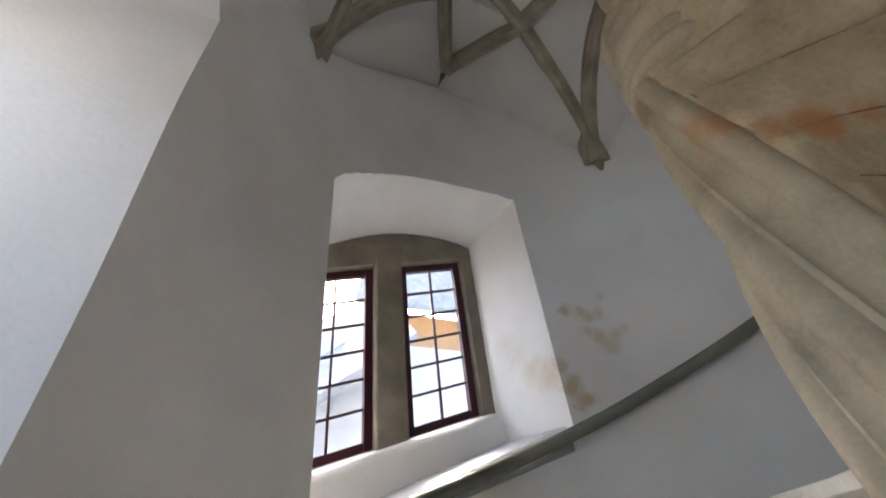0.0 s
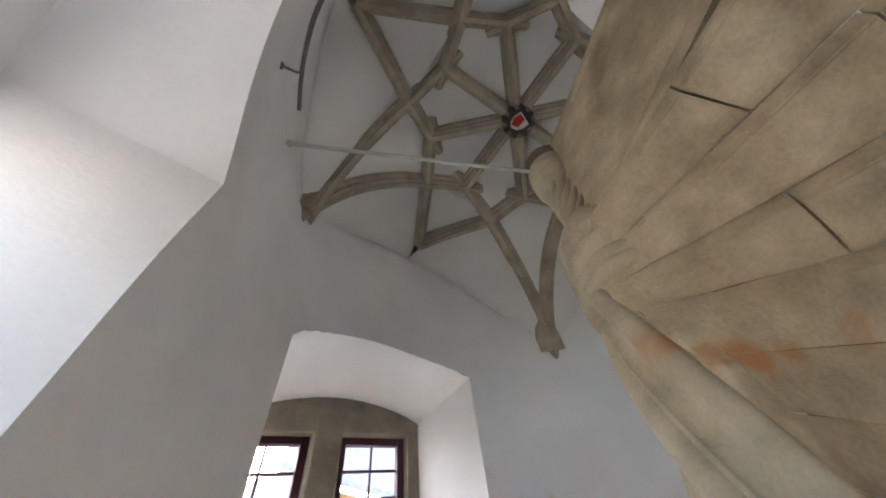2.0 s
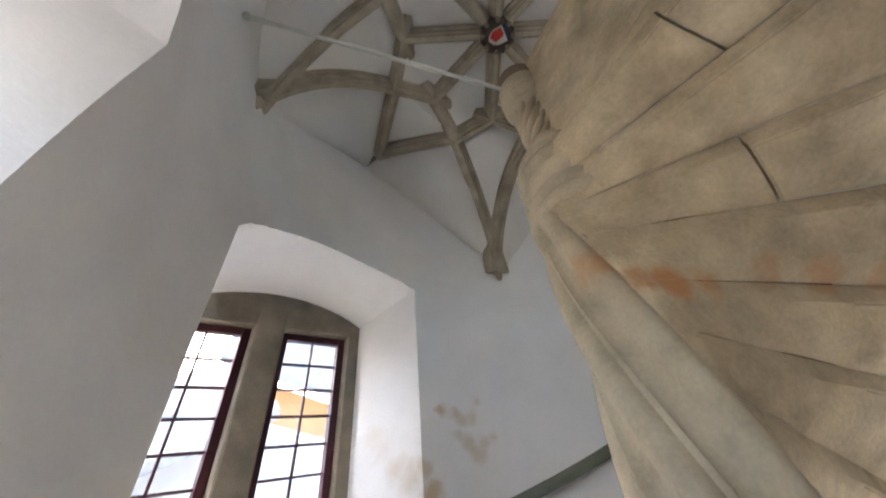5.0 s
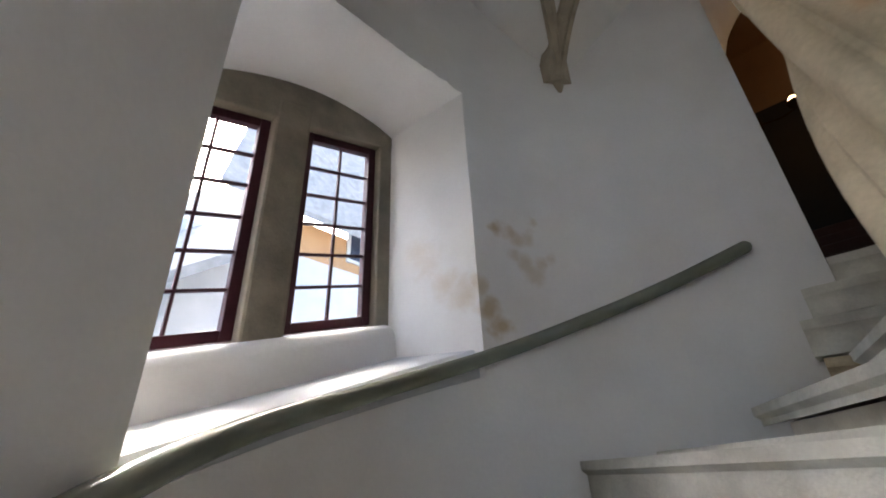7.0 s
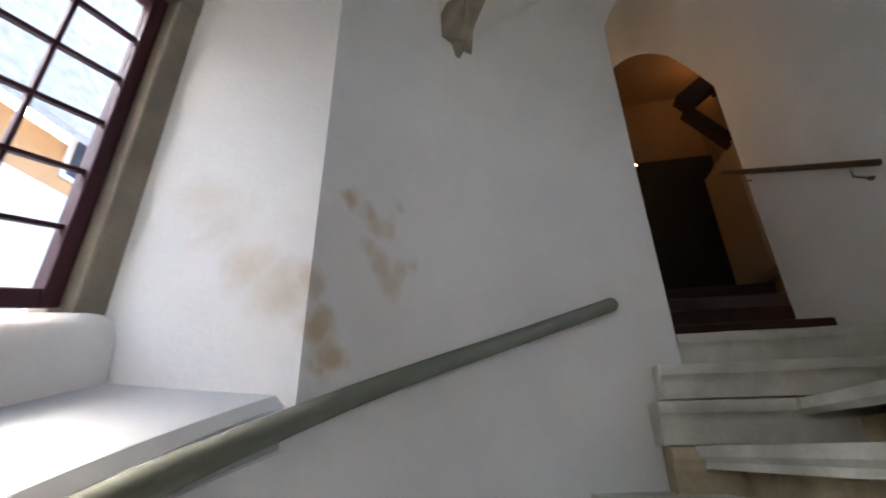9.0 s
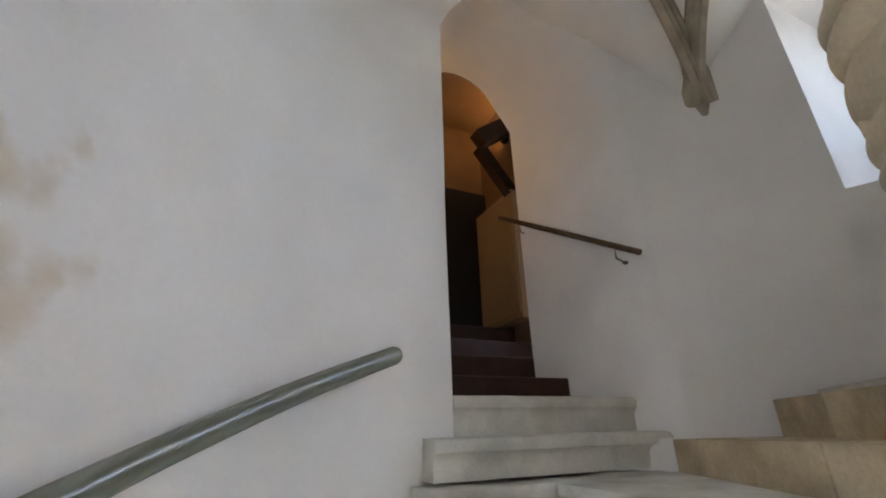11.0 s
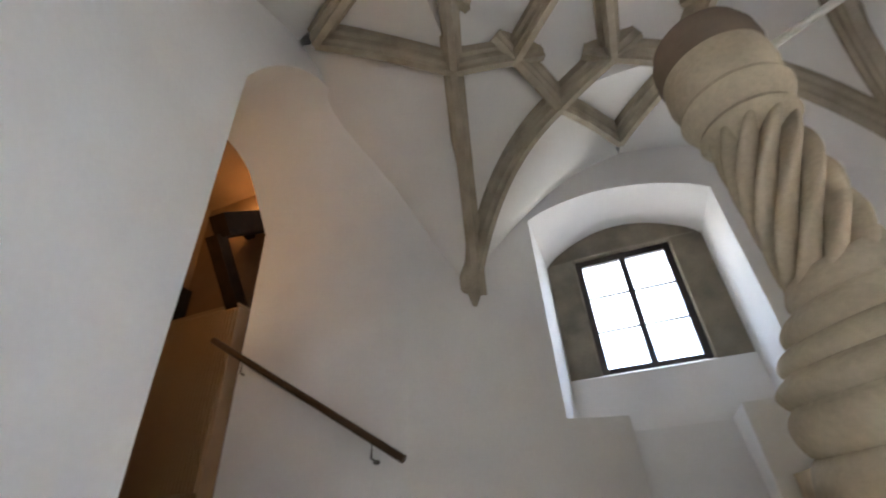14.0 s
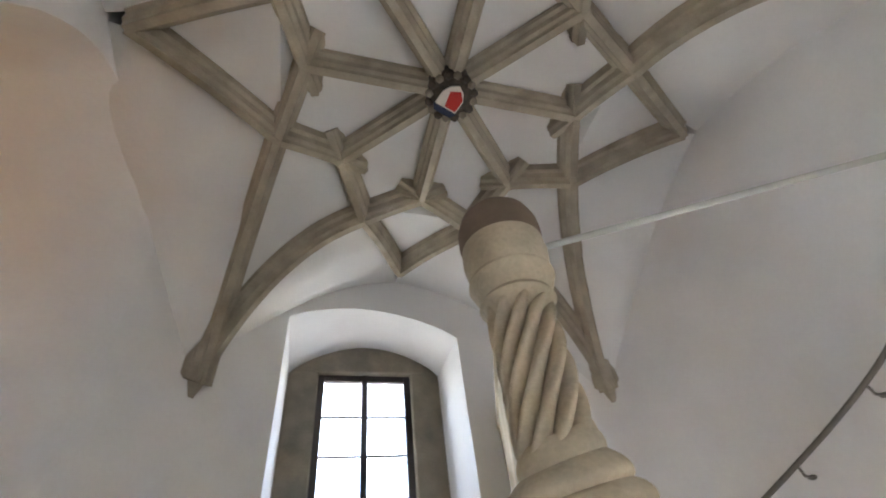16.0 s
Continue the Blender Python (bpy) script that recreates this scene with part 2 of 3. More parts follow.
def wall_radius(az):
    az = (az + 20) % 360 - 20
    for (a0, r0), (a1, r1) in zip(WALL_LINE, WALL_LINE[1:]):
        if a0 <= az <= a1:
            f = (az - a0) / (a1 - a0)
            return r0 + (r1 - r0) * f * f * (3 - 2 * f)
    return R


inner = [[pol(wall_radius(360 * k / n) + 0.012 * noise.noise(pol(2.2, 360 * k / n, z * 1.3)), 360 * k / n, z) for k in range(n)] for z in [-3.2 + 0.155 * i for i in range(51)]]
outer = [[pol(2.75, 360 * k / n, z) for k in range(n)] for z in (-3.2, 4.55)]
vi = add_loft(bm, inner, caps=False)
vo = add_loft(bm, outer, caps=False)
for k in range(n):
    j = (k + 1) % n
    bm.faces.new((vi[0][k], vi[0][j], vo[0][j], vo[0][k]))
    bm.faces.new((vi[-1][k], vi[-1][j], vo[-1][j], vo[-1][k]))
tower = obj("wall_tower", bm, PLASTER, label="white limewashed round stair tower wall with damp stains", category="wall", kind="structure")

w1_front = arch(-1.095, 0.685, 0.20, 2.27, 2.88, shear=RAKE, spring1=2.44)
w1_back = arch(-1.20, 0.46, 0.25, 2.34, 2.57, shear=RAKE, spring1=2.34)
w2_front = arch(-0.53, 0.87, 2.03, 3.60, 3.89)
w2_back = arch(-0.48, 0.865, 2.03, 3.54, 3.81)
n0_out = arch(-0.62, 0.635, -1.1, 1.62, 1.98)
n0_out[1] = (0.55, -1.1)
DOOR = [(1.40, arch(-1.25, 0.305, 0.75, 3.50, 4.17)), (1.60, arch(-1.0, 0.305, 0.75, 3.48, 4.14)), (1.75, arch(-0.915, 0.305, 0.75, 3.47, 4.11)),
        (2.0, arch(-0.865, 0.305, 0.75, 3.44, 4.07)), (2.67, arch(-0.75, 0.305, 0.75, 3.38, 3.98)), (2.675, arch(-0.80, 0.33, 0.75, 3.42, 4.0)), (2.9, arch(-0.80, 0.33, 0.75, 3.42, 4.0))]
CUTS = [
    cutter([[Vector((x, 1.3, z)) for x, z in w1_front], [Vector((x, 2.5, z)) for x, z in w1_back], [Vector((x, 2.9, z)) for x, z in w1_back]]),
    cutter([[Vector((x, -1.3, z)) for x, z in w2_front], [Vector((x, -2.6, z)) for x, z in w2_back], [Vector((x, -2.9, z)) for x, z in w2_back]]),
    cutter([[Vector((-1.3, y, z)) for y, z in n0_out], [Vector((-2.9, y, z)) for y, z in n0_out]]),
    cutter([[Vector((x, y, z)) for y, z in outline] for x, outline in DOOR]),
]
bm = bmesh.new()
add_loft(bm, [[Vector((x0, y, z)) for x0, z, y in ((-0.13, 1.43, -1.4), (0.50, 1.43, -1.4), (0.50, 2.15, -1.4), (-0.13, 2.15, -1.4))],
              [Vector((x0, y, z)) for x0, z, y in ((-0.16, 1.43, -2.26), (0.50, 1.43, -2.26), (0.50, 2.15, -2.52), (-0.16, 2.15, -2.52))]])
CUTS.append(obj("cutter", bm, PLASTER))
cut(tower, CUTS)

# ---- vault ----
ZH, ZN, ZX, ZB, RN, RX, RH = 4.08, 4.03, 3.87, 4.03, 0.86, 1.07, 1.76


LOW_AZ = (47.5, 134.3, 224.7, 312.5)


def low(k):
    return pol((1.83, 1.86, 1.95, 1.86)[k % 4], LOW_AZ[k % 4], (2.80, 2.95, 2.82, 2.83)[k % 4])


def high(k):
    return pol(RH, 90 * k, ZH)


def node(j):
    return pol(RN, 45 * j, ZN)


def crossing(j):
    return pol(RX, 22.5 + 45 * j, ZX)


def bez(a, c, b, m):
    return [a * (1 - s) ** 2 + c * 2 * s * (1 - s) + b * s * s for s in [i / m for i in range(m + 1)]]


def low_rib(k, side, m=12):
    """From a low springer to the neighbouring crossing."""
    a, b = low(k), crossing(2 * k + (1 if side > 0 else 0))
    c = a.lerp(b, 0.34)
    c.z = ZX - 0.13
    return bez(a, c, b, m)


def high_rib(k, side, m=6):
    a, b = high(k), crossing(2 * k + (0 if side > 0 else -1))
    c = a.lerp(b, 0.5)
    c.z += 0.06
    return bez(a, c, b, m)


def short_rib(j, side, m=4):
    a, b = crossing(j), node(j + (1 if side > 0 else 0))
    c = a.lerp(b, 0.5)
    c.z += 0.02
    return bez(a, c, b, m)


LIFT = Vector((0, 0, 0.155))
bm = bmesh.new()


def ruled(ps, qs, m=6, sag=0.0):
    rows = []
    for p, q in zip(ps, qs):
        rows.append([p.lerp(q, i / m) + LIFT + Vector((0, 0, sag * math.sin(math.pi * i / m))) for i in range(m + 1)])
    add_loft(bm, rows, caps=False, closed=False)


for k in range(4):
    ruled(low_rib(k, 1) + short_rib(2 * k + 1, -1)[1:], low_rib(k, -1) + short_rib(2 * k, 1)[1:], sag=0.05)
    ruled(high_rib(k, 1) + short_rib(2 * k, -1)[1:], high_rib(k, -1) + short_rib(2 * k - 1, 1)[1:], sag=0.03)
    for side in (1, -1):
        lo, hi = low_rib(k, side, 12), high_rib((k + (1 if side > 0 else 0)) % 4, -side, 12)
        rows = []
        a0 = 45 + 90 * k
        for s, (p, q) in enumerate(zip(lo, hi)):
            row = []
            for i in range(11):
                f = i / 10
                v = p.lerp(q, f) + LIFT
                wall = pol(R + 0.03, a0 + side * 45 * f, low(k).z - 0.05 + (ZH + 0.16 - low(k).z) * math.sin(f * math.pi / 2) ** 0.9)
                w = max(0.0, 1 - s / 5) ** 1.5
                row.append(v.lerp(wall, w))
            rows.append(row)
        add_loft(bm, rows, caps=False, closed=False)
for j in range(8):
    ruled([Vector((0, 0, ZB)).lerp(node(j), i / 4) for i in range(5)], [Vector((0, 0, ZB)).lerp(node(j + 1), i / 4) for i in range(5)], sag=0.0)
    ruled([node(j).lerp(crossing(j), i / 3) for i in range(4)], [node(j + 1).lerp(crossing(j), i / 3) for i in range(4)], sag=0.0)
bmesh.ops.remove_doubles(bm, verts=bm.verts, dist=0.004)
obj("ceiling", bm, VAULT_PLASTER, label="white plastered webs of a star-ribbed stone vault", category="ceiling", kind="structure", smooth=50)
obj("ceiling_slab", box((-2.9, -2.9, 4.55), (2.9, 2.9, 4.75)), PLASTER, label="plain slab closing the tower above its vault", category="ceiling", kind="structure")

RIB = [(-0.022, 0.0), (0.022, 0.0), (0.028, 0.028), (0.044, 0.045), (0.048, 0.09), (0.068, 0.105), (0.072, 0.23), (-0.072, 0.23), (-0.068, 0.105), (-0.048, 0.09), (-0.044, 0.045), (-0.028, 0.028)]


def rib(points, parent, name="rib"):
    bm = bmesh.new()
    add_sweep(bm, points, RIB)
    return part(name, bm, RIB_STONE, parent, smooth=30)


vault_ribs = thing("vault_ribs", "grey-brown moulded sandstone ribs forming an eight-pointed star vault", "vault ribs")
for k in range(4):
    for side in (1, -1):
        rib(low_rib(k, side), vault_ribs)
        rib(high_rib(k, side), vault_ribs)
    bm = bmesh.new()
    u = pol(1, 45 + 90 * k)
    v = Vector((-u.y, u.x, 0))
    rows = []
    for z, d, w in ((-0.03, 0.03, 0.02), (0.05, 0.075, 0.045), (0.14, 0.10, 0.07), (0.26, 0.12, 0.09)):
        base = pol(wall_radius(LOW_AZ[k]) + 0.03, LOW_AZ[k], low(k).z + z - 0.03)
        rows.append([base - v * w, base - u * (d * 0.75) - v * w * 0.9, base - u * (d + 0.03), base - u * (d * 0.75) + v * w * 0.9, base + v * w])
    add_loft(bm, rows)
    part("springer", bm, RIB_STONE, vault_ribs, smooth=30)
for j in range(8):
    rib(short_rib(j, 1), vault_ribs)
    rib(short_rib(j, -1), vault_ribs)
    rib([Vector((0, 0, ZB)).lerp(node(j), 0.13 + 0.87 * i / 4) for i in range(5)], vault_ribs, "spoke")
    # cut-off rib stubs that cross beyond each node
    for ends in ((crossing(j), node(j)), (crossing(j - 1), node(j))):
        d = (ends[1] - ends[0]).normalized()
        rib([node(j) + d * s for s in (0.0, 0.1, 0.22)], vault_ribs, "stub")
    d = node(j).normalized()
    d.z = 0
    rib([node(j) + d * s for s in (0.0, 0.08, 0.15)], vault_ribs, "stub")

BS = 1.18
boss = thing("painted_boss", "round carved vault boss with painted red and white shield", "boss", at=(0, 0, ZB))
part("disc", lathe([(0.02, -0.02), (0.10, -0.02), (0.13, 0.0), (0.13, 0.10), (0.02, 0.10)], (0, 0, 0)), BLACK_GOLD, boss, smooth=40)
for k in range(16):
    c = pol(0.118, 22.5 * k, -0.015)
    bm = bmesh.new()
    bmesh.ops.create_icosphere(bm, subdivisions=1, radius=0.024, matrix=Matrix.Translation(c))
    part("leaf_knob", bm, BLACK_GOLD if k % 2 else WINDOW_STONE, boss, smooth=60)


def plate(pts, z0, z1, turn):
    bm = bmesh.new()
    c, s = math.cos(radians(turn)), math.sin(radians(turn))
    add_loft(bm, [[Vector((x * c - y * s, x * s + y * c, z)) for x, y in pts] for z in (z0, z1)])
    return bm


TURN = 200
part("shield", plate([(-0.062, 0.06), (0.062, 0.06), (0.062, -0.01), (0.04, -0.05), (0, -0.075), (-0.04, -0.05), (-0.062, -0.01)], -0.035, -0.02, TURN), WHITE_PAINT, boss)
part("shield_field", plate([(-0.01, 0.05), (0.054, 0.05), (0.054, -0.02), (0.02, -0.055), (-0.03, -0.03)], -0.041, -0.034, TURN), RED_PAINT, boss)
part("blue_mantling", plate([(-0.07, 0.062), (0.07, 0.062), (0.05, 0.095), (-0.05, 0.095)], -0.034, -0.02, TURN), BLUE_PAINT, boss)

boss.scale = (BS, BS, 1.0)

# ---- newel ----
NC = Vector((-0.05, 0.01, 0))
newel = thing("newel_post", "carved sandstone newel with spiral mouldings, rope shaft and domed cap", "newel", at=NC)
bm = bmesh.new()
rings = []
zs = [-3.2 + 0.09 * i for i in range(53)]
for z in zs:
    ring = []
    for k in range(126):
        f = (k * 6 / 126) % 1.0
        prof = 0.052 * math.sin(math.pi * f / 0.55) ** 0.7 if f < 0.55 else (0.020 if f < 0.66 else -0.012 * math.sin(math.pi * (f - 0.66) / 0.34))
        prof -= 0.012
        # the steps of the flight above are let into the drum over its helical edge
        past = (360 * k / 126 - 156) % 360
        if past < 105:
            prof = min(prof, -0.062 * min(1.0, past / 5, (105 - past) / 20))
        ring.append(pol(0.203 + prof, 360 * k / 126 - (z + 3.2) / 0.0128 + 4.7, z))
    rings.append(ring)
add_loft(bm, rings)
part("spiral_drum", bm, NEWEL_STONE, newel, smooth=40)
bm = bmesh.new()
rings = []
for i in range(110):
    f = i / 109
    rad = 0.252 - 0.016 * f - 0.125 * max(0.0, (f - 0.62) / 0.38) ** 1.1
    wave = abs(math.sin(math.pi * (7.5 * f + 0.35 * math.sin(9 * f)))) ** 0.6
    rings.append([pol(rad - 0.026 * (1 - wave), 360 * k / 48, 1.27 + 0.70 * f + 0.035 * math.cos(radians(360 * k / 48 - 200))) for k in range(48)])
add_loft(bm, rings)
part("ringed_base", bm, NEWEL_STONE, newel, smooth=50)
bm = bmesh.new()
rings = []
for i in range(49):
    z = 1.88 + 0.58 * i / 48
    ring = []
    for k in range(120):
        f = (k * 10 / 120) % 1.0
        ring.append(pol(0.080 + 0.046 * abs(math.sin(math.pi * f)) ** 0.8, 3 * k + (z - 1.88) * 310, z))
    rings.append(ring)
add_loft(bm, rings)
part("rope_shaft", bm, NEWEL_STONE, newel, smooth=50)
part("capital", lathe([(0.09, 2.37), (0.118, 2.41), (0.142, 2.44), (0.136, 2.455), (0.124, 2.465), (0.148, 2.50), (0.166, 2.54), (0.163, 2.555), (0.145, 2.565), (0.16, 2.60), (0.17, 2.65), (0.166, 2.72), (0.05, 2.72)], (0, 0, 0), 40), NEWEL_STONE, newel, smooth=35)
part("domed_cap", lathe([(0.164, 2.715), (0.172, 2.76), (0.17, 2.82), (0.152, 2.88), (0.112, 2.93), (0.05, 2.955), (0.004, 2.96)], (0, 0, 0), 40), CAP_STONE, newel, "dull brown domed cap", smooth=60)

tie = thing("tie_rod", "pale painted iron tie rod from newel capital to tower wall", "tie rod")
part("rod", tube([Vector((-1.675, 0.827, 2.774)), Vector((-0.200, 0.083, 2.692))], 0.014), TIE_PAINT, tie, smooth=60)
part("wall_plate", lathe([(0.018, -0.02), (0.028, 0.0), (0.018, 0.02)], Vector((-1.675, 0.827, 2.774)), 16), TIE_PAINT, tie, smooth=40)

# ---- stairs: (azimuth of front edge, tread height, underside at that edge) ----
STEPS = [(252 - 15 * i, -2.51 + 0.19 * i) for i in range(14)]
STEPS += [(44, -0.01), (27, 0.19), (12, 0.395), (-4, 0.59), (-32, 0.785)]
LANDING_END = -40


def winder(a0, a1, top, under0, under1, nose=0.03):
    """One solid winder step from a0 down to a1 (clockwise rise); a moulded nosing on its front."""
    bm = bmesh.new()
    rad = [0.16, 0.5, 0.9, 1.3, 1.7, 2.02]
    m = max(2, int(abs(a0 - a1) / 6))
    grid_top, grid_bot = [], []
    for r in rad:
        st = a0
        off = math.degrees(nose / max(r, 0.3))
        grid_top.append([pol(r, st + off + (a1 - 2 - st - off) * i / m, top) for i in range(m + 1)])
        grid_bot.append([pol(r, st + (a1 - st) * i / m, under0 + (under1 - under0) * i / m + (0.012 if 0 < i < m else 0)) for i in range(m + 1)])
    tv = [[bm.verts.new(p) for p in row] for row in grid_top]
    bv = [[bm.verts.new(p) for p in row] for row in grid_bot]
    front = []
    for i, r in enumerate(rad):
        p0 = grid_top[i][0]
        back = grid_bot[i][0]
        mid = Vector((back.x, back.y, top - 0.07))
        front.append([tv[i][0], bm.verts.new(Vector((p0.x, p0.y, top - 0.045))), bm.verts.new(mid), bv[i][0]])
    for a, b in ((tv, 1), (bv, -1)):
        for i in range(len(rad) - 1):
            for j in range(m):
                bm.faces.new((a[i][j], a[i + 1][j], a[i + 1][j + 1], a[i][j + 1])[::b])
    for i in range(len(rad) - 1):
        for q in range(3):
            bm.faces.new((front[i][q], front[i][q + 1], front[i + 1][q + 1], front[i + 1][q]))
        bm.faces.new((tv[i][m], tv[i + 1][m], bv[i + 1][m], bv[i][m]))
    return bm


stair = tagged(new("spiral_stair"), "worn pale sandstone winder steps of a spiral stair", "stairs")
for (a, z), (b, z2) in zip(STEPS[:-1], STEPS[1:]):
    deep = 0.32 if a > 28 else 0.10 if a > 0 else 0.03
    part("step", winder(a, -26 if a == -4 else b, z, z - deep, min(z2 - deep, z - min(0.05, deep))), TREAD_STONE, stair, smooth=25)


# the upper flight: edges of its underside run tangent to the newel drum and fall a little towards the wall
def ridge(az, s, z):
    u = pol(1, az)
    t = Vector((NC.x, NC.y, 0)) + Vector((u.y, -u.x, 0)) * 0.195
    b = t.dot(u)
    far = -b + math.sqrt(b * b - (t.dot(t) - 2.03 ** 2))
    return t + u * (-0.10 + (far + 0.10) * s) + Vector((0, 0, z - 0.02 - 0.07 * s))


RIDGES = [(28, -0.06), (12, 0.12), (-5, 0.33), (-22, 0.56), (-38, 0.78), (-54.2, 1.046), (-72, 1.26), (-90, 1.46), (-105.4, 1.69)]


def flight_block(i, s0, s1, top, gap=0.0026):
    """One stone of the flight: its underside is nearly flat and hangs lower than the next stone above it."""
    (a0, z0), (a1, z1) = RIDGES[i], RIDGES[i + 1]
    bm = bmesh.new()
    m, k = 6, 8
    lower, upper = [], []
    for p in range(k + 1):
        sv = s0 + gap + (s1 - s0 - 2 * gap) * p / k
        lower.append([])
        upper.append([])
        for q in range(m + 1):
            f = q / m
            edge = 0.010 * noise.noise(Vector((sv * 7, i * 2.3, 0.7))) if 0 < q < m else 0
            ra = ridge(a0, sv, z0 + 0.008).lerp(ridge(a1, sv, z1 - 0.072), f)
            wob = 0.007 * noise.noise(Vector((ra.x * 5, ra.y * 5, i * 3.1))) + edge * 0.3
            lower[-1].append(bm.verts.new((ra.x, ra.y, ra.z - 0.018 * math.sin(math.pi * f) + wob)))
            upper[-1].append(bm.verts.new((ra.x, ra.y, max(top - 0.04, ra.z + 0.085))))
    for p in range(k):
        for q in range(m):
            bm.faces.new((lower[p][q], lower[p][q + 1], lower[p + 1][q + 1], lower[p + 1][q]))
            bm.faces.new((upper[p][q], upper[p + 1][q], upper[p + 1][q + 1], upper[p][q + 1]))
        bm.faces.new((lower[p][0], lower[p + 1][0], upper[p + 1][0], upper[p][0]))
        bm.faces.new((lower[p][m], upper[p][m], upper[p + 1][m], lower[p + 1][m]))
    for q in range(m):
        bm.faces.new((lower[0][q], upper[0][q], upper[0][q + 1], lower[0][q + 1]))
        bm.faces.new((lower[k][q], lower[k][q + 1], upper[k][q + 1], upper[k][q]))
    bmesh.ops.recalc_face_normals(bm, faces=bm.faces)
    low_rim = set(lower[0]) | set(lower[k]) | {r[0] for r in lower} | {r[m] for r in lower}
    edges = [e for e in bm.edges if e.verts[0] in low_rim and e.verts[1] in low_rim and e.calc_face_angle(0) > 0.8]
    bmesh.ops.bevel(bm, geom=edges, offset=0.008, segments=2, affect="EDGES")
    return bm


SPLITS = [(0, 1), (0, 1), (0, 0.6, 1), (0, 0.5, 1), (0, 0.72, 1), (0, 0.34, 1), (0, 0.62, 1), (0, 0.43, 1)]
TOPS = [0.14, 0.34, 0.55, 0.785, 0.965, 1.19, 1.43, 1.67]
for i in range(len(RIDGES) - 1):
    for s0, s1 in zip(SPLITS[i], SPLITS[i][1:]):
        part("step_block", flight_block(i, s0, s1, TOPS[i]), STEP_STONE if i > 0 else TREAD_STONE, stair, smooth=35)
    if i > 3:
        bm = bmesh.new()
        (a0, z0), (a1, z1) = RIDGES[i], RIDGES[i + 1]
        front = [ridge(a0 - 6, 0.08 + 0.92 * f / 6, 0) for f in range(7)]
        back = [ridge(a0 + (a1 - a0) * 0.55, 0.08 + 0.92 * f / 6, 0) for f in range(7)]
        loop = [Vector((p.x, p.y, 0)) for p in front + back[::-1]]
        add_loft(bm, [[p + Vector((0, 0, TOPS[i] + h)) for p in loop] for h in (-0.045, -0.03, 0.0)])
        part("tread", bm, TREAD_STONE, stair, "worn grey tread")

parapet = thing("stone_parapet", "plain sandstone parapet slab closing the top of the spiral stair", "parapet")
ps = [NC + pol(0.05 + 1.91 * f / 8, -110.5, 1.74) for f in range(9)]
bm = bmesh.new()
add_sweep(bm, ps, [(-0.04, 0.05), (0.04, 0.05), (0.04, 1.02), (-0.04, 1.02)])
part("slab", bm, STEP_STONE, parapet)
bm = bmesh.new()
add_sweep(bm, ps, [(-0.075, -0.02), (0.075, -0.02), (0.085, 0.04), (0.07, 0.09), (0.042, 0.14), (-0.042, 0.14), (-0.07, 0.09), (-0.085, 0.04)])
part("base_moulding", bm, STEP_STONE, parapet, smooth=40)
bm = bmesh.new()
add_sweep(bm, ps, [(-0.042, 1.0), (0.042, 1.0), (0.052, 1.03), (0.048, 1.08), (-0.048, 1.08), (-0.052, 1.03)])
part("coping", bm, STEP_STONE, parapet, smooth=40)

# ---- the stair rail on the wall ----
rail_pts = [pol(wall_radius(az) - 0.056, az, z - 0.006) for az, z in [(150, -0.35), (135, -0.18), (122, -0.026), (110, 0.105), (99, 0.215), (88, 0.335), (76, 0.468), (65, 0.60), (54, 0.735), (43, 0.866), (32, 1.0), (20.3, 1.14)]]


def smooth_path(pts, m=4):
    out = []
    for i in range(len(pts) - 1):
        p0, p1, p2, p3 = pts[max(i - 1, 0)], pts[i], pts[i + 1], pts[min(i + 2, len(pts) - 1)]
        for s in range(m):
            t = s / m
            out.append(0.5 * (2 * p1 + (p2 - p0) * t + (2 * p0 - 5 * p1 + 4 * p2 - p3) * t * t + (3 * p1 - p0 - 3 * p2 + p3) * t ** 3))
    return out + [pts[-1]]


stair_rail = thing("stair_handrail", "thick round grey-green painted handrail fixed along the curved tower wall", "handrail")
part("rail", tube(smooth_path(rail_pts), 0.041, 20), RAIL_PAINT, stair_rail, smooth=60)
bm = bmesh.new()
bmesh.ops.create_uvsphere(bm, u_segments=16, v_segments=8, radius=0.0405, matrix=Matrix.Translation(rail_pts[-1]))
part("end_cap", bm, RAIL_PAINT, stair_rail, smooth=60)
for i in (2, 5, 8):
    p = rail_pts[i]
    part("bracket", tube([p, p + pol(0.06, math.degrees(math.atan2(p.y, p.x))) - Vector((0, 0, 0.02))], 0.012), RAIL_PAINT, stair_rail, smooth=60)

# ---- window over the stair: two raked leaded casements in a stone frame ----
win1 = tagged(new("window_1"), "raked two-light window with oxblood casements and leaded panes in weathered stone", "window", kind="structure")
Y1 = 2.64
LC, RC = (-1.145, -0.525), (-0.275, 0.346)
ZB0, ZT0 = 0.735, 2.225
part("stone_jamb", box((RC[1], Y1 - 0.04, 0.52), (0.62, Y1 + 0.16, 2.42), RAKE, 0.012), WINDOW_STONE, win1)
part("stone_jamb", box((-1.40, Y1 - 0.04, 0.52), (LC[0], Y1 + 0.16, 2.42), RAKE, 0.012), WINDOW_STONE, win1)
part("mullion", box((LC[1], Y1 - 0.05, 0.66), (RC[0], Y1 + 0.16, 2.40), RAKE, 0.02), WINDOW_STONE, win1)
part("stone_head", box((-1.40, Y1 - 0.045, ZT0), (0.62, Y1 + 0.16, 2.80), RAKE, 0.012), WINDOW_STONE, win1)
bm = bmesh.new()
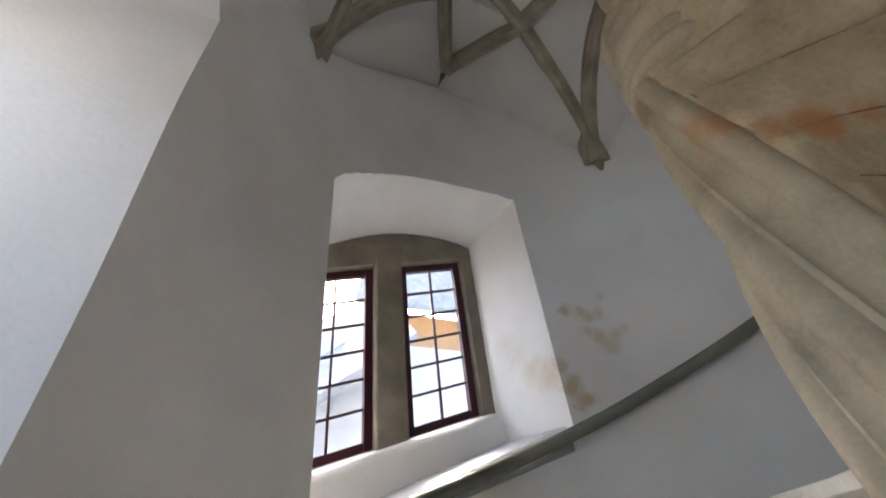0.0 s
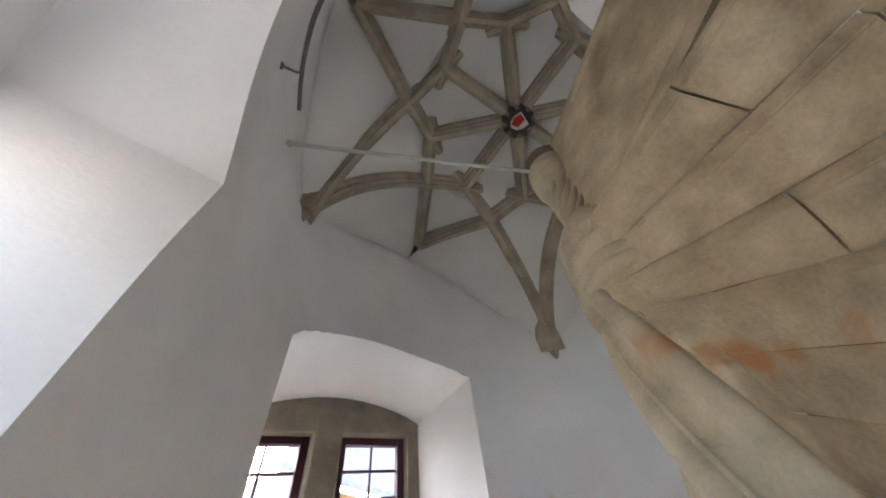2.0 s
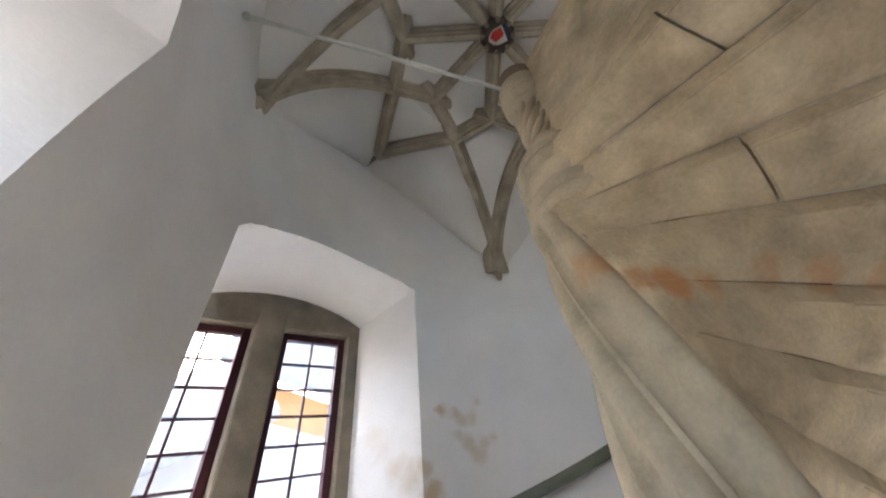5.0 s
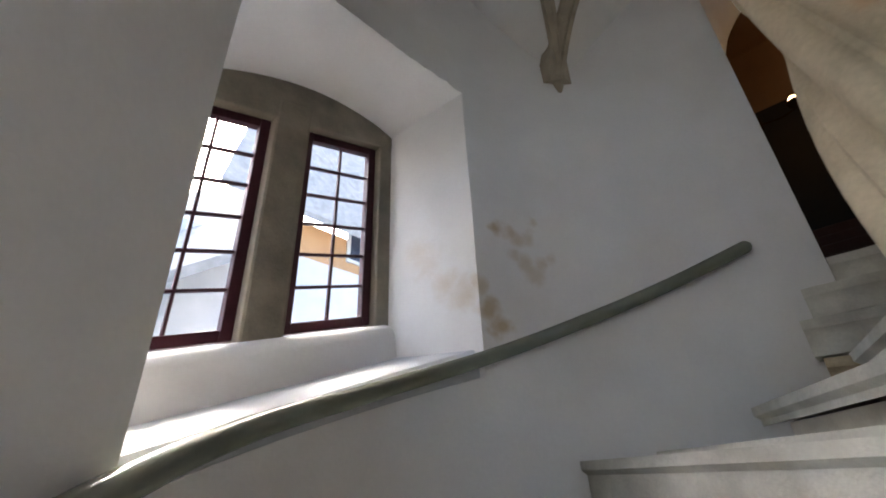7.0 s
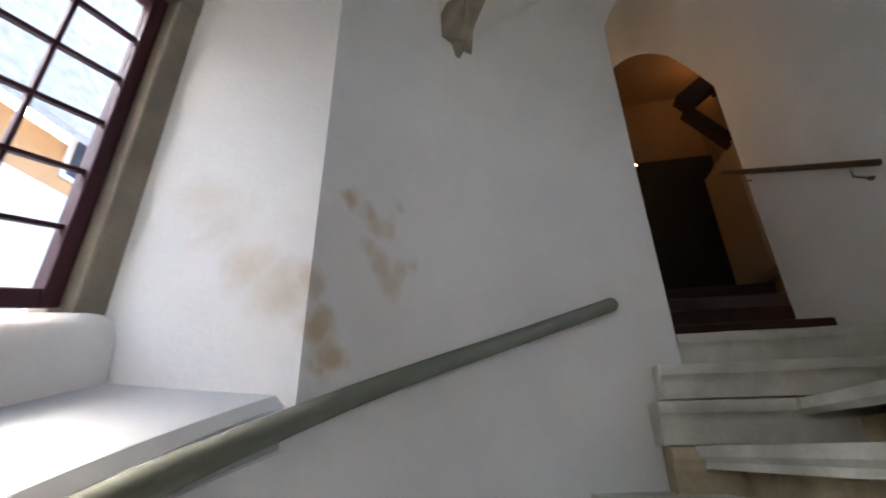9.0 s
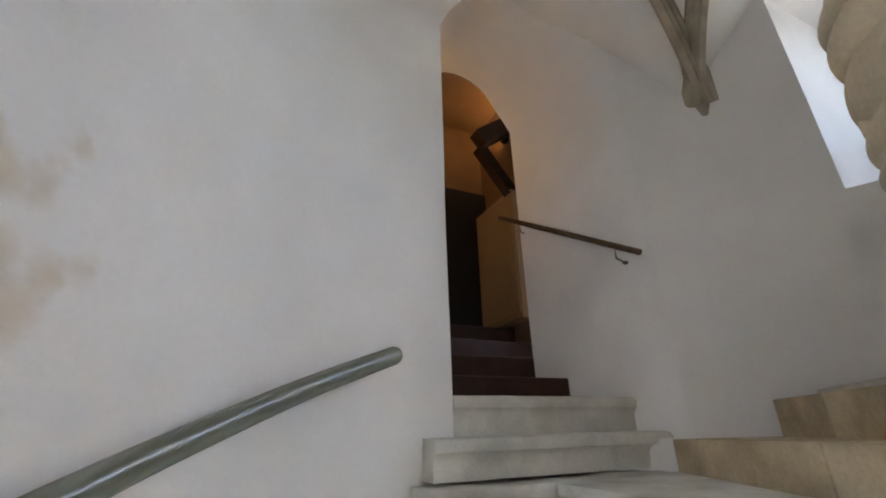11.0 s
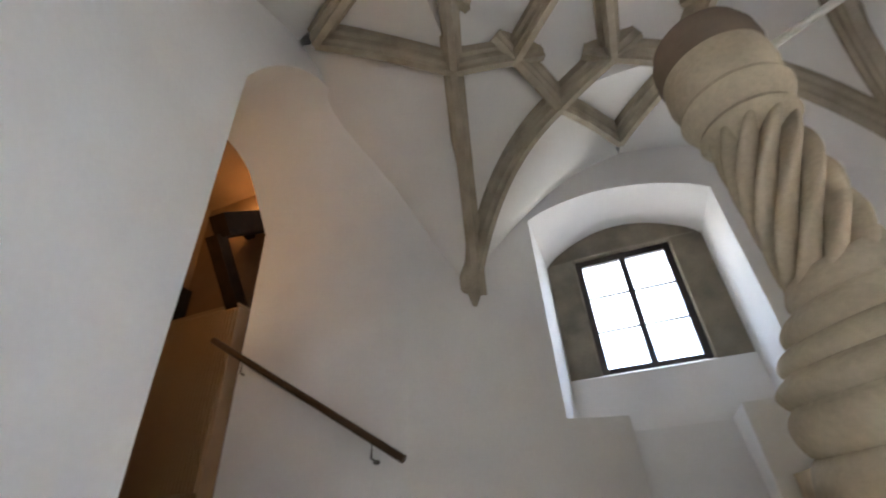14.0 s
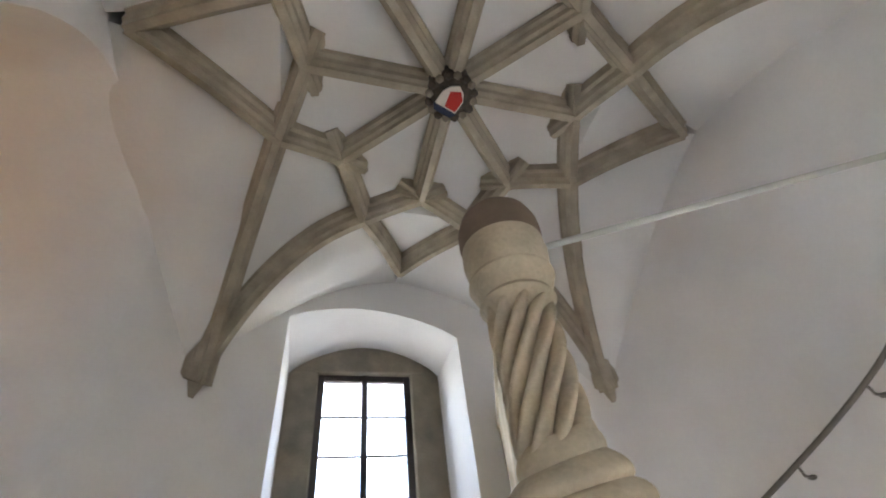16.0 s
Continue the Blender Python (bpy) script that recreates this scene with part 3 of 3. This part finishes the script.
add_sweep(bm, [Vector((-1.40, Y1, 0.58 - RAKE * 1.40)), Vector((0.43, Y1, 0.58 + RAKE * 0.43)), Vector((0.50, Y1 + 0.05, 0.58 + RAKE * 0.50))], [(0.13, -0.3), (0.13, 0.04), (0.11, 0.09), (0.075, 0.12), (0.02, 0.13), (-0.2, 0.13), (-0.2, -0.3)])
part("plaster_sill", bm, PLASTER, win1, smooth=50)
# the ledge falls from the sill towards the stair
bm = bmesh.new()
rows = []
for i in range(13):
    f = i / 12
    xf, xb = -1.16 + 1.74 * f, -1.24 + 1.80 * f
    yf = math.sqrt(3.98 - xf * xf) + 0.025
    rows.append([Vector((xf, yf - 0.01, 0.33 + 0.345 * xf)), Vector((xf, yf + 0.02, 0.365 + 0.345 * xf)), Vector((xb, 2.56, 0.455 + 0.345 * xb)), Vector((xb, 2.60, 0.05 + 0.345 * xb)), Vector((xf, yf - 0.01, 0.05 + 0.345 * xf))])
add_loft(bm, rows)
part("ledge", bm, LEDGE_PAINT, win1, "smooth blue-white painted ledge with small chips")
part("stone_roll", tube([Vector((0.40, Y1 - 0.045, 0.86)), Vector((0.40, Y1 - 0.045, 2.40))], 0.02), WINDOW_STONE, win1, smooth=60)


def casement(x0, x1, z0, z1, y, shear, rows, cols, paint, parent, fw=0.055, bar=0.009):
    c = part("casement", box((x0, y - 0.03, z0), (x0 + fw, y + 0.03, z1), shear, 0.006), paint, parent)
    part("stile", box((x1 - fw, y - 0.03, z0), (x1, y + 0.03, z1), shear, 0.006), paint, c)
    part("rail", box((x0 + fw, y - 0.028, z0), (x1 - fw, y + 0.028, z0 + fw), shear, 0.006), paint, c)
    part("rail", box((x0 + fw, y - 0.028, z1 - fw), (x1 - fw, y + 0.028, z1), shear, 0.006), paint, c)
    xa, xb, za, zb = x0 + fw, x1 - fw, z0 + fw, z1 - fw
    for i in range(1, cols):
        x = xa + (xb - xa) * i / cols
        part("glazing_bar", box((x - bar, y - 0.012, za), (x + bar, y + 0.012, zb), shear, 0.003), paint, c)
    for j in range(1, rows):
        z = za + (zb - za) * j / rows
        part("glazing_bar", box((xa, y - 0.014, z - bar), (xb, y + 0.014, z + bar), shear, 0.003), paint, c)
    for i in range(cols):
        for j in range(rows):
            g = box((xa + (xb - xa) * i / cols, y - 0.002, za + (zb - za) * j / rows), (xa + (xb - xa) * (i + 1) / cols, y + 0.002, za + (zb - za) * (j + 1) / rows), shear, 0)
            p = part("pane", g, glass, c)
            p.visible_shadow = False
    return c


casement(*LC, ZB0, ZT0, Y1 + 0.05, RAKE, 6, 2, OXBLOOD, win1, fw=0.065)
casement(*RC, ZB0, ZT0, Y1 + 0.05, RAKE, 6, 2, OXBLOOD, win1, fw=0.065)

# ---- window over the landing ----
win2 = tagged(new("window_2"), "small two-light window with dark frame in weathered arched stone surround", "window", kind="structure")
Y2 = -2.56
part("stone_jamb", box((-0.62, Y2 - 0.16, 2.40), (-0.22, Y2 + 0.03, 3.66), 0, 0.015), WINDOW_STONE, win2)
part("stone_jamb", box((0.61, Y2 - 0.16, 2.40), (1.05, Y2 + 0.03, 3.66), 0, 0.015), WINDOW_STONE, win2)
part("stone_head", box((-0.62, Y2 - 0.16, 3.56), (1.05, Y2 + 0.04, 4.0), 0, 0.015), WINDOW_STONE, win2)
bm = bmesh.new()
add_sweep(bm, [Vector((0.95, Y2, 2.47)), Vector((-0.56, Y2, 2.47))], [(0.10, -0.6), (0.05, -0.02), (0.02, 0.0), (-0.16, 0.0), (-0.16, -0.6)])
part("plaster_sill", bm, PLASTER, win2, smooth=40)
casement(-0.22, 0.61, 2.47, 3.56, Y2 - 0.055, 0, 3, 2, BROWN_FRAME, win2, fw=0.058, bar=0.0075)
part("centre_post", box((0.168, Y2 - 0.095, 2.48), (0.222, Y2 - 0.02, 3.565), 0, 0.005), BROWN_FRAME, win2)

# ---- window in the lower niche ----
win0 = tagged(new("window_3"), "plain window opening closing the deep lower niche", "window", kind="structure")
bm = bmesh.new()
add_box(bm, (-2.72, -0.85, -0.9), (-2.60, 0.85, 0.1))
add_box(bm, (-2.72, -0.85, 1.25), (-2.60, 0.85, 2.7))
add_box(bm, (-2.72, -0.85, 0.1), (-2.60, -0.22, 1.62))
add_box(bm, (-2.72, 0.58, 0.1), (-2.60, 0.85, 1.62))
part("surround", bm, PLASTER, win0)
part("mullion", box((-2.70, 0.15, 0.1), (-2.62, 0.21, 1.25), 0, 0.01), WINDOW_STONE, win0)

# ---- passage behind the doorway ----
bm = bmesh.new()
add_box(bm, (2.70, 0.335, 0.7), (4.4, 0.55, 4.4))
add_box(bm, (4.2, -2.4, 0.7), (4.4, 0.335, 4.4))
add_box(bm, (2.70, -2.6, 0.7), (4.4, -2.4, 4.4))
add_box(bm, (3.66, -1.25, 3.28), (3.80, 0.335, 4.4))
add_box(bm, (2.70, -1.25, 0.7), (4.2, -1.02, 4.4))
obj("wall_passage", bm, LAMPLIT_WALL, label="cream plaster walls of the passage beyond the doorway, dim lamplight in their colour", category="wall", kind="structure")
obj("floor_passage", box((3.56, -1.02, 0.7), (4.2, 0.335, 1.68)), RED_WOOD, label="dark red-brown wooden floor of the passage", category="floor", kind="structure")
obj("ceiling_passage", box((2.70, -2.6, 4.15), (4.4, 0.55, 4.4)), LAMPLIT_WALL, label="low plaster ceiling of the passage", category="ceiling", kind="structure")
passage_steps = tagged(new("passage_steps"), "dark red-brown wooden steps rising through the doorway above a stone threshold", "steps")


def worn_slab(x0, x1, y0, y1, z0, z1, seed, wear=0.012):
    """A stone step with a worn, uneven, rounded nosing along its front (x0)."""
    bm = bmesh.new()
    prof = [(0.03, z0), (0.028, z1 - 0.10), (0.02, z1 - 0.075), (0.002, z1 - 0.06), (0.0, z1 - 0.028), (0.012, z1 - 0.008), (0.04, z1)]
    rows = []
    for i in range(25):
        y = y0 + (y1 - y0) * i / 24
        d = wear * noise.noise(Vector((y * 5.0, seed, 0.3)))
        row = [Vector((x0 + a + d + 0.6 * wear * noise.noise(Vector((y * 11, z * 9, seed))), y, z + (0.5 * wear * noise.noise(Vector((y * 7, z * 13, seed + 4))) if z > z0 else 0))) for a, z in prof]
        rows.append(row + [Vector((x1, y, z1)), Vector((x1, y, z0))])
    add_loft(bm, rows)
    return bm


part("platform_step", worn_slab(1.70, 2.10, -0.98, 0.47, 0.615, 0.79, 1.0), TREAD_STONE, passage_steps, "worn stone step with rounded nosing", smooth=40)
part("platform_step", worn_slab(1.64, 2.10, -0.80, 0.53, 0.40, 0.60, 2.0), TREAD_STONE, passage_steps, smooth=40)
part("platform_base", worn_slab(1.67, 2.10, -0.70, 0.50, -0.12, 0.395, 3.0), STEP_STONE, passage_steps, smooth=40)
part("threshold", worn_slab(1.86, 2.36, -0.90, 0.302, 0.78, 0.98, 4.0, 0.006), TREAD_STONE, passage_steps, "worn grey stone threshold", smooth=40)
for i, (x, z) in enumerate(((2.34, 1.135), (2.64, 1.315), (2.94, 1.495), (3.24, 1.68))):
    part("step", box((x, -0.84 if i < 2 else -1.02, 0.75), (x + 0.34, 0.31, z), 0, 0.012), RED_WOOD, passage_steps)
black_door = thing("passage_door", "black painted door leaf standing shut at the end of the passage", "door")
part("leaf", box((3.60, -1.03, 1.68), (3.66, 0.33, 3.28), 0, 0.01), BLACK, black_door)
radiator = thing("ribbed_radiator", "tall cream ribbed panel radiator against the passage wall, coloured orange-brown for dim lamplight", "radiator")
part("body", box((2.90, -1.0, 1.70), (3.58, -0.88, 2.93), 0, 0.012), LAMPLIT_CREAM, radiator)
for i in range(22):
    part("rib", box((2.915 + 0.030 * i, -0.884, 1.74), (2.935 + 0.030 * i, -0.866, 2.90), 0, 0.004), LAMPLIT_CREAM, radiator)
part("top_grille", box((2.895, -1.0, 2.925), (3.585, -0.872, 2.945), 0, 0.004), LAMPLIT_CREAM, radiator)


def timber(a, b, wide, high):
    bm = bmesh.new()
    add_sweep(bm, [a.lerp(b, i / 4) for i in range(5)], [(-wide / 2, -high / 2), (wide / 2, -high / 2), (wide / 2, high / 2), (-wide / 2, high / 2)])
    bmesh.ops.bevel(bm, geom=[e for e in bm.edges if e.calc_face_angle(0) > 1.0], offset=0.012, segments=2, affect="EDGES")
    return bm


roof_timber = thing("roof_timber", "dark stained timber beam with diagonal brace under the passage ceiling", "beam")
part("beam", timber(Vector((2.90, -0.56, 3.42)), Vector((2.90, -1.05, 3.80)), 0.14, 0.17), DARK_BEAM, roof_timber)
part("brace", timber(Vector((2.96, -0.60, 3.38)), Vector((2.96, -1.04, 2.78)), 0.11, 0.10), DARK_BEAM, roof_timber)


def wall_lamp(at, out, label, watts):
    at, out = Vector(at), Vector(out)
    lamp = thing("wall_lamp", label, "lamp", "passage lamps", at)
    part("back_plate", box((-0.04, -0.02, -0.07), (0.04, 0.04, 0.05), 0, 0.008), DARK_BEAM, lamp)
    part("arm", tube([Vector((0, 0, -0.02)), out * 0.6 + Vector((0, 0, -0.05)), out + Vector((0, 0, -0.02))], 0.008, 8), DARK_BEAM, lamp, smooth=60)
    part("shade", lathe([(0.018, -0.03), (0.05, 0.0), (0.065, 0.05), (0.06, 0.05), (0.045, 0.005), (0.012, -0.02)], out, 20), DARK_BEAM, lamp, smooth=40)
    part("bulb", lathe([(0.004, 0.0), (0.030, 0.02), (0.042, 0.05), (0.036, 0.085), (0.018, 0.105), (0.003, 0.11)], out, 16), lamp_glow, lamp, smooth=60)
    d = bpy.data.lights.new("passage_lamp", "POINT")
    d.energy, d.color, d.shadow_soft_size = watts, (1.0, 0.55, 0.22), 0.03
    new("passage_lamp_light", d).location = at + out + Vector((0, 0, 0.16))


wall_lamp((2.90, 0.29, 2.68), (0, -0.29, 0.02), "small dark wall lamp glowing warm beside the passage entrance", 0.05)
wall_lamp((3.06, -0.99, 3.70), (0, 0.10, 0.02), "small dark wall lamp glowing warm above the timber beam", 0.07)

# ---- thin rail in the doorway splay ----
rail2 = thing("door_handrail", "thin brown wooden handrail on steel brackets rising into the doorway", "handrail")
a, b = Vector((1.546, -0.80, 1.765)), Vector((2.85, -0.70, 2.585))
part("rail", tube([a, b], 0.02, 14), RAIL_WOOD, rail2, smooth=60)
for f in (0.13, 0.80):
    p = a.lerp(b, f)
    w = Vector((0.03, -0.105, 0))
    part("bracket", tube([p, p + Vector((0, 0, -0.085)), p + Vector((0, 0, -0.09)) + w], 0.006, 8), STEEL, rail2, smooth=60)
    part("rosette", lathe([(0.012, -0.01), (0.02, 0.0), (0.012, 0.01)], p + Vector((0, 0, -0.09)) + w, 12), STEEL, rail2, smooth=60)

# ---- upper wall rail ----
rail3 = thing("upper_wall_rail", "thin dark wall rail on small brackets high on the curved wall", "handrail")
RAIL3 = [(1.85, 209, 1.95), (1.84, 200.3, 2.07), (1.84, 192.8, 2.17), (1.83, 185.3, 2.265), (1.82, 179, 2.35), (1.80, 171, 2.47), (1.79, 163, 2.60)]
pts = [pol(r, az, z) for r, az, z in RAIL3]
part("rail", tube(smooth_path(pts), 0.013, 10), STEEL, rail3, smooth=60)
for i in (1, 3, 5):
    r, az, z = RAIL3[i]
    part("bracket", tube([pts[i], pol(r + 0.02, az, z - 0.05), pol(wall_radius(az) + 0.02, az, z - 0.05)], 0.007, 8), STEEL, rail3, smooth=60)
    part("rosette", lathe([(0.008, -0.012), (0.022, -0.004), (0.022, 0.004), (0.008, 0.012)], pol(wall_radius(az) - 0.005, az, z - 0.05), 12), STEEL, rail3, smooth=60)

# ---- outside ----
obj("ground", box((-600, -600, -9.2), (600, 600, -9.0), 0, 0), GRASS, label="grey courtyard ground far below the tower", category="ground", kind="structure")
house = tagged(new("neighbour_house"), "ochre and white rendered house with grey slate roof", "house")
part("white_wall", box((-4.0, 8.0, -9.0), (11.0, 8.3, 4.1), 0, 0.02), WHITE, house)
part("ochre_wall", box((1.9, 8.15, 4.1), (11.0, 8.5, 5.0), 0, 0.02), OCHRE, house)
bm = bmesh.new()
add_loft(bm, [[Vector(p) for p in ((0.7, 7.7, 4.85), (0.7, 7.7, 5.0), (2.6, 10.4, 12.6), (2.6, 10.4, 12.4))], [Vector(p) for p in ((11.5, 7.7, 4.85), (11.5, 7.7, 5.0), (11.5, 10.4, 12.6), (11.5, 10.4, 12.4))]])
part("roof", bm, SLATE, house, "grey slate main roof")
bm = bmesh.new()
add_loft(bm, [[Vector(p) for p in ((-4.6, 7.0, -1.0), (-4.6, 7.0, -0.8), (-4.6, 9.4, 1.6), (-4.6, 9.4, 1.4))], [Vector(p) for p in ((1.8, 7.0, 3.7), (1.8, 7.0, 3.9), (1.8, 9.4, 6.3), (1.8, 9.4, 6.1))]])
part("lean_roof", bm, SLATE, house)
part("downpipe", tube([Vector((2.9, 7.9, -9.0)), Vector((2.9, 7.9, 5.5))], 0.07), STEEL, house, smooth=60)
for x in (3.8, 6.4):
    w = part("window", box((x, 8.10, 4.4), (x + 0.7, 8.16, 5.3), 0, 0.01), WHITE, house)
    part("pane", box((x + 0.08, 8.09, 4.48), (x + 0.62, 8.11, 5.22), 0, 0), BLUE_PAINT, w)
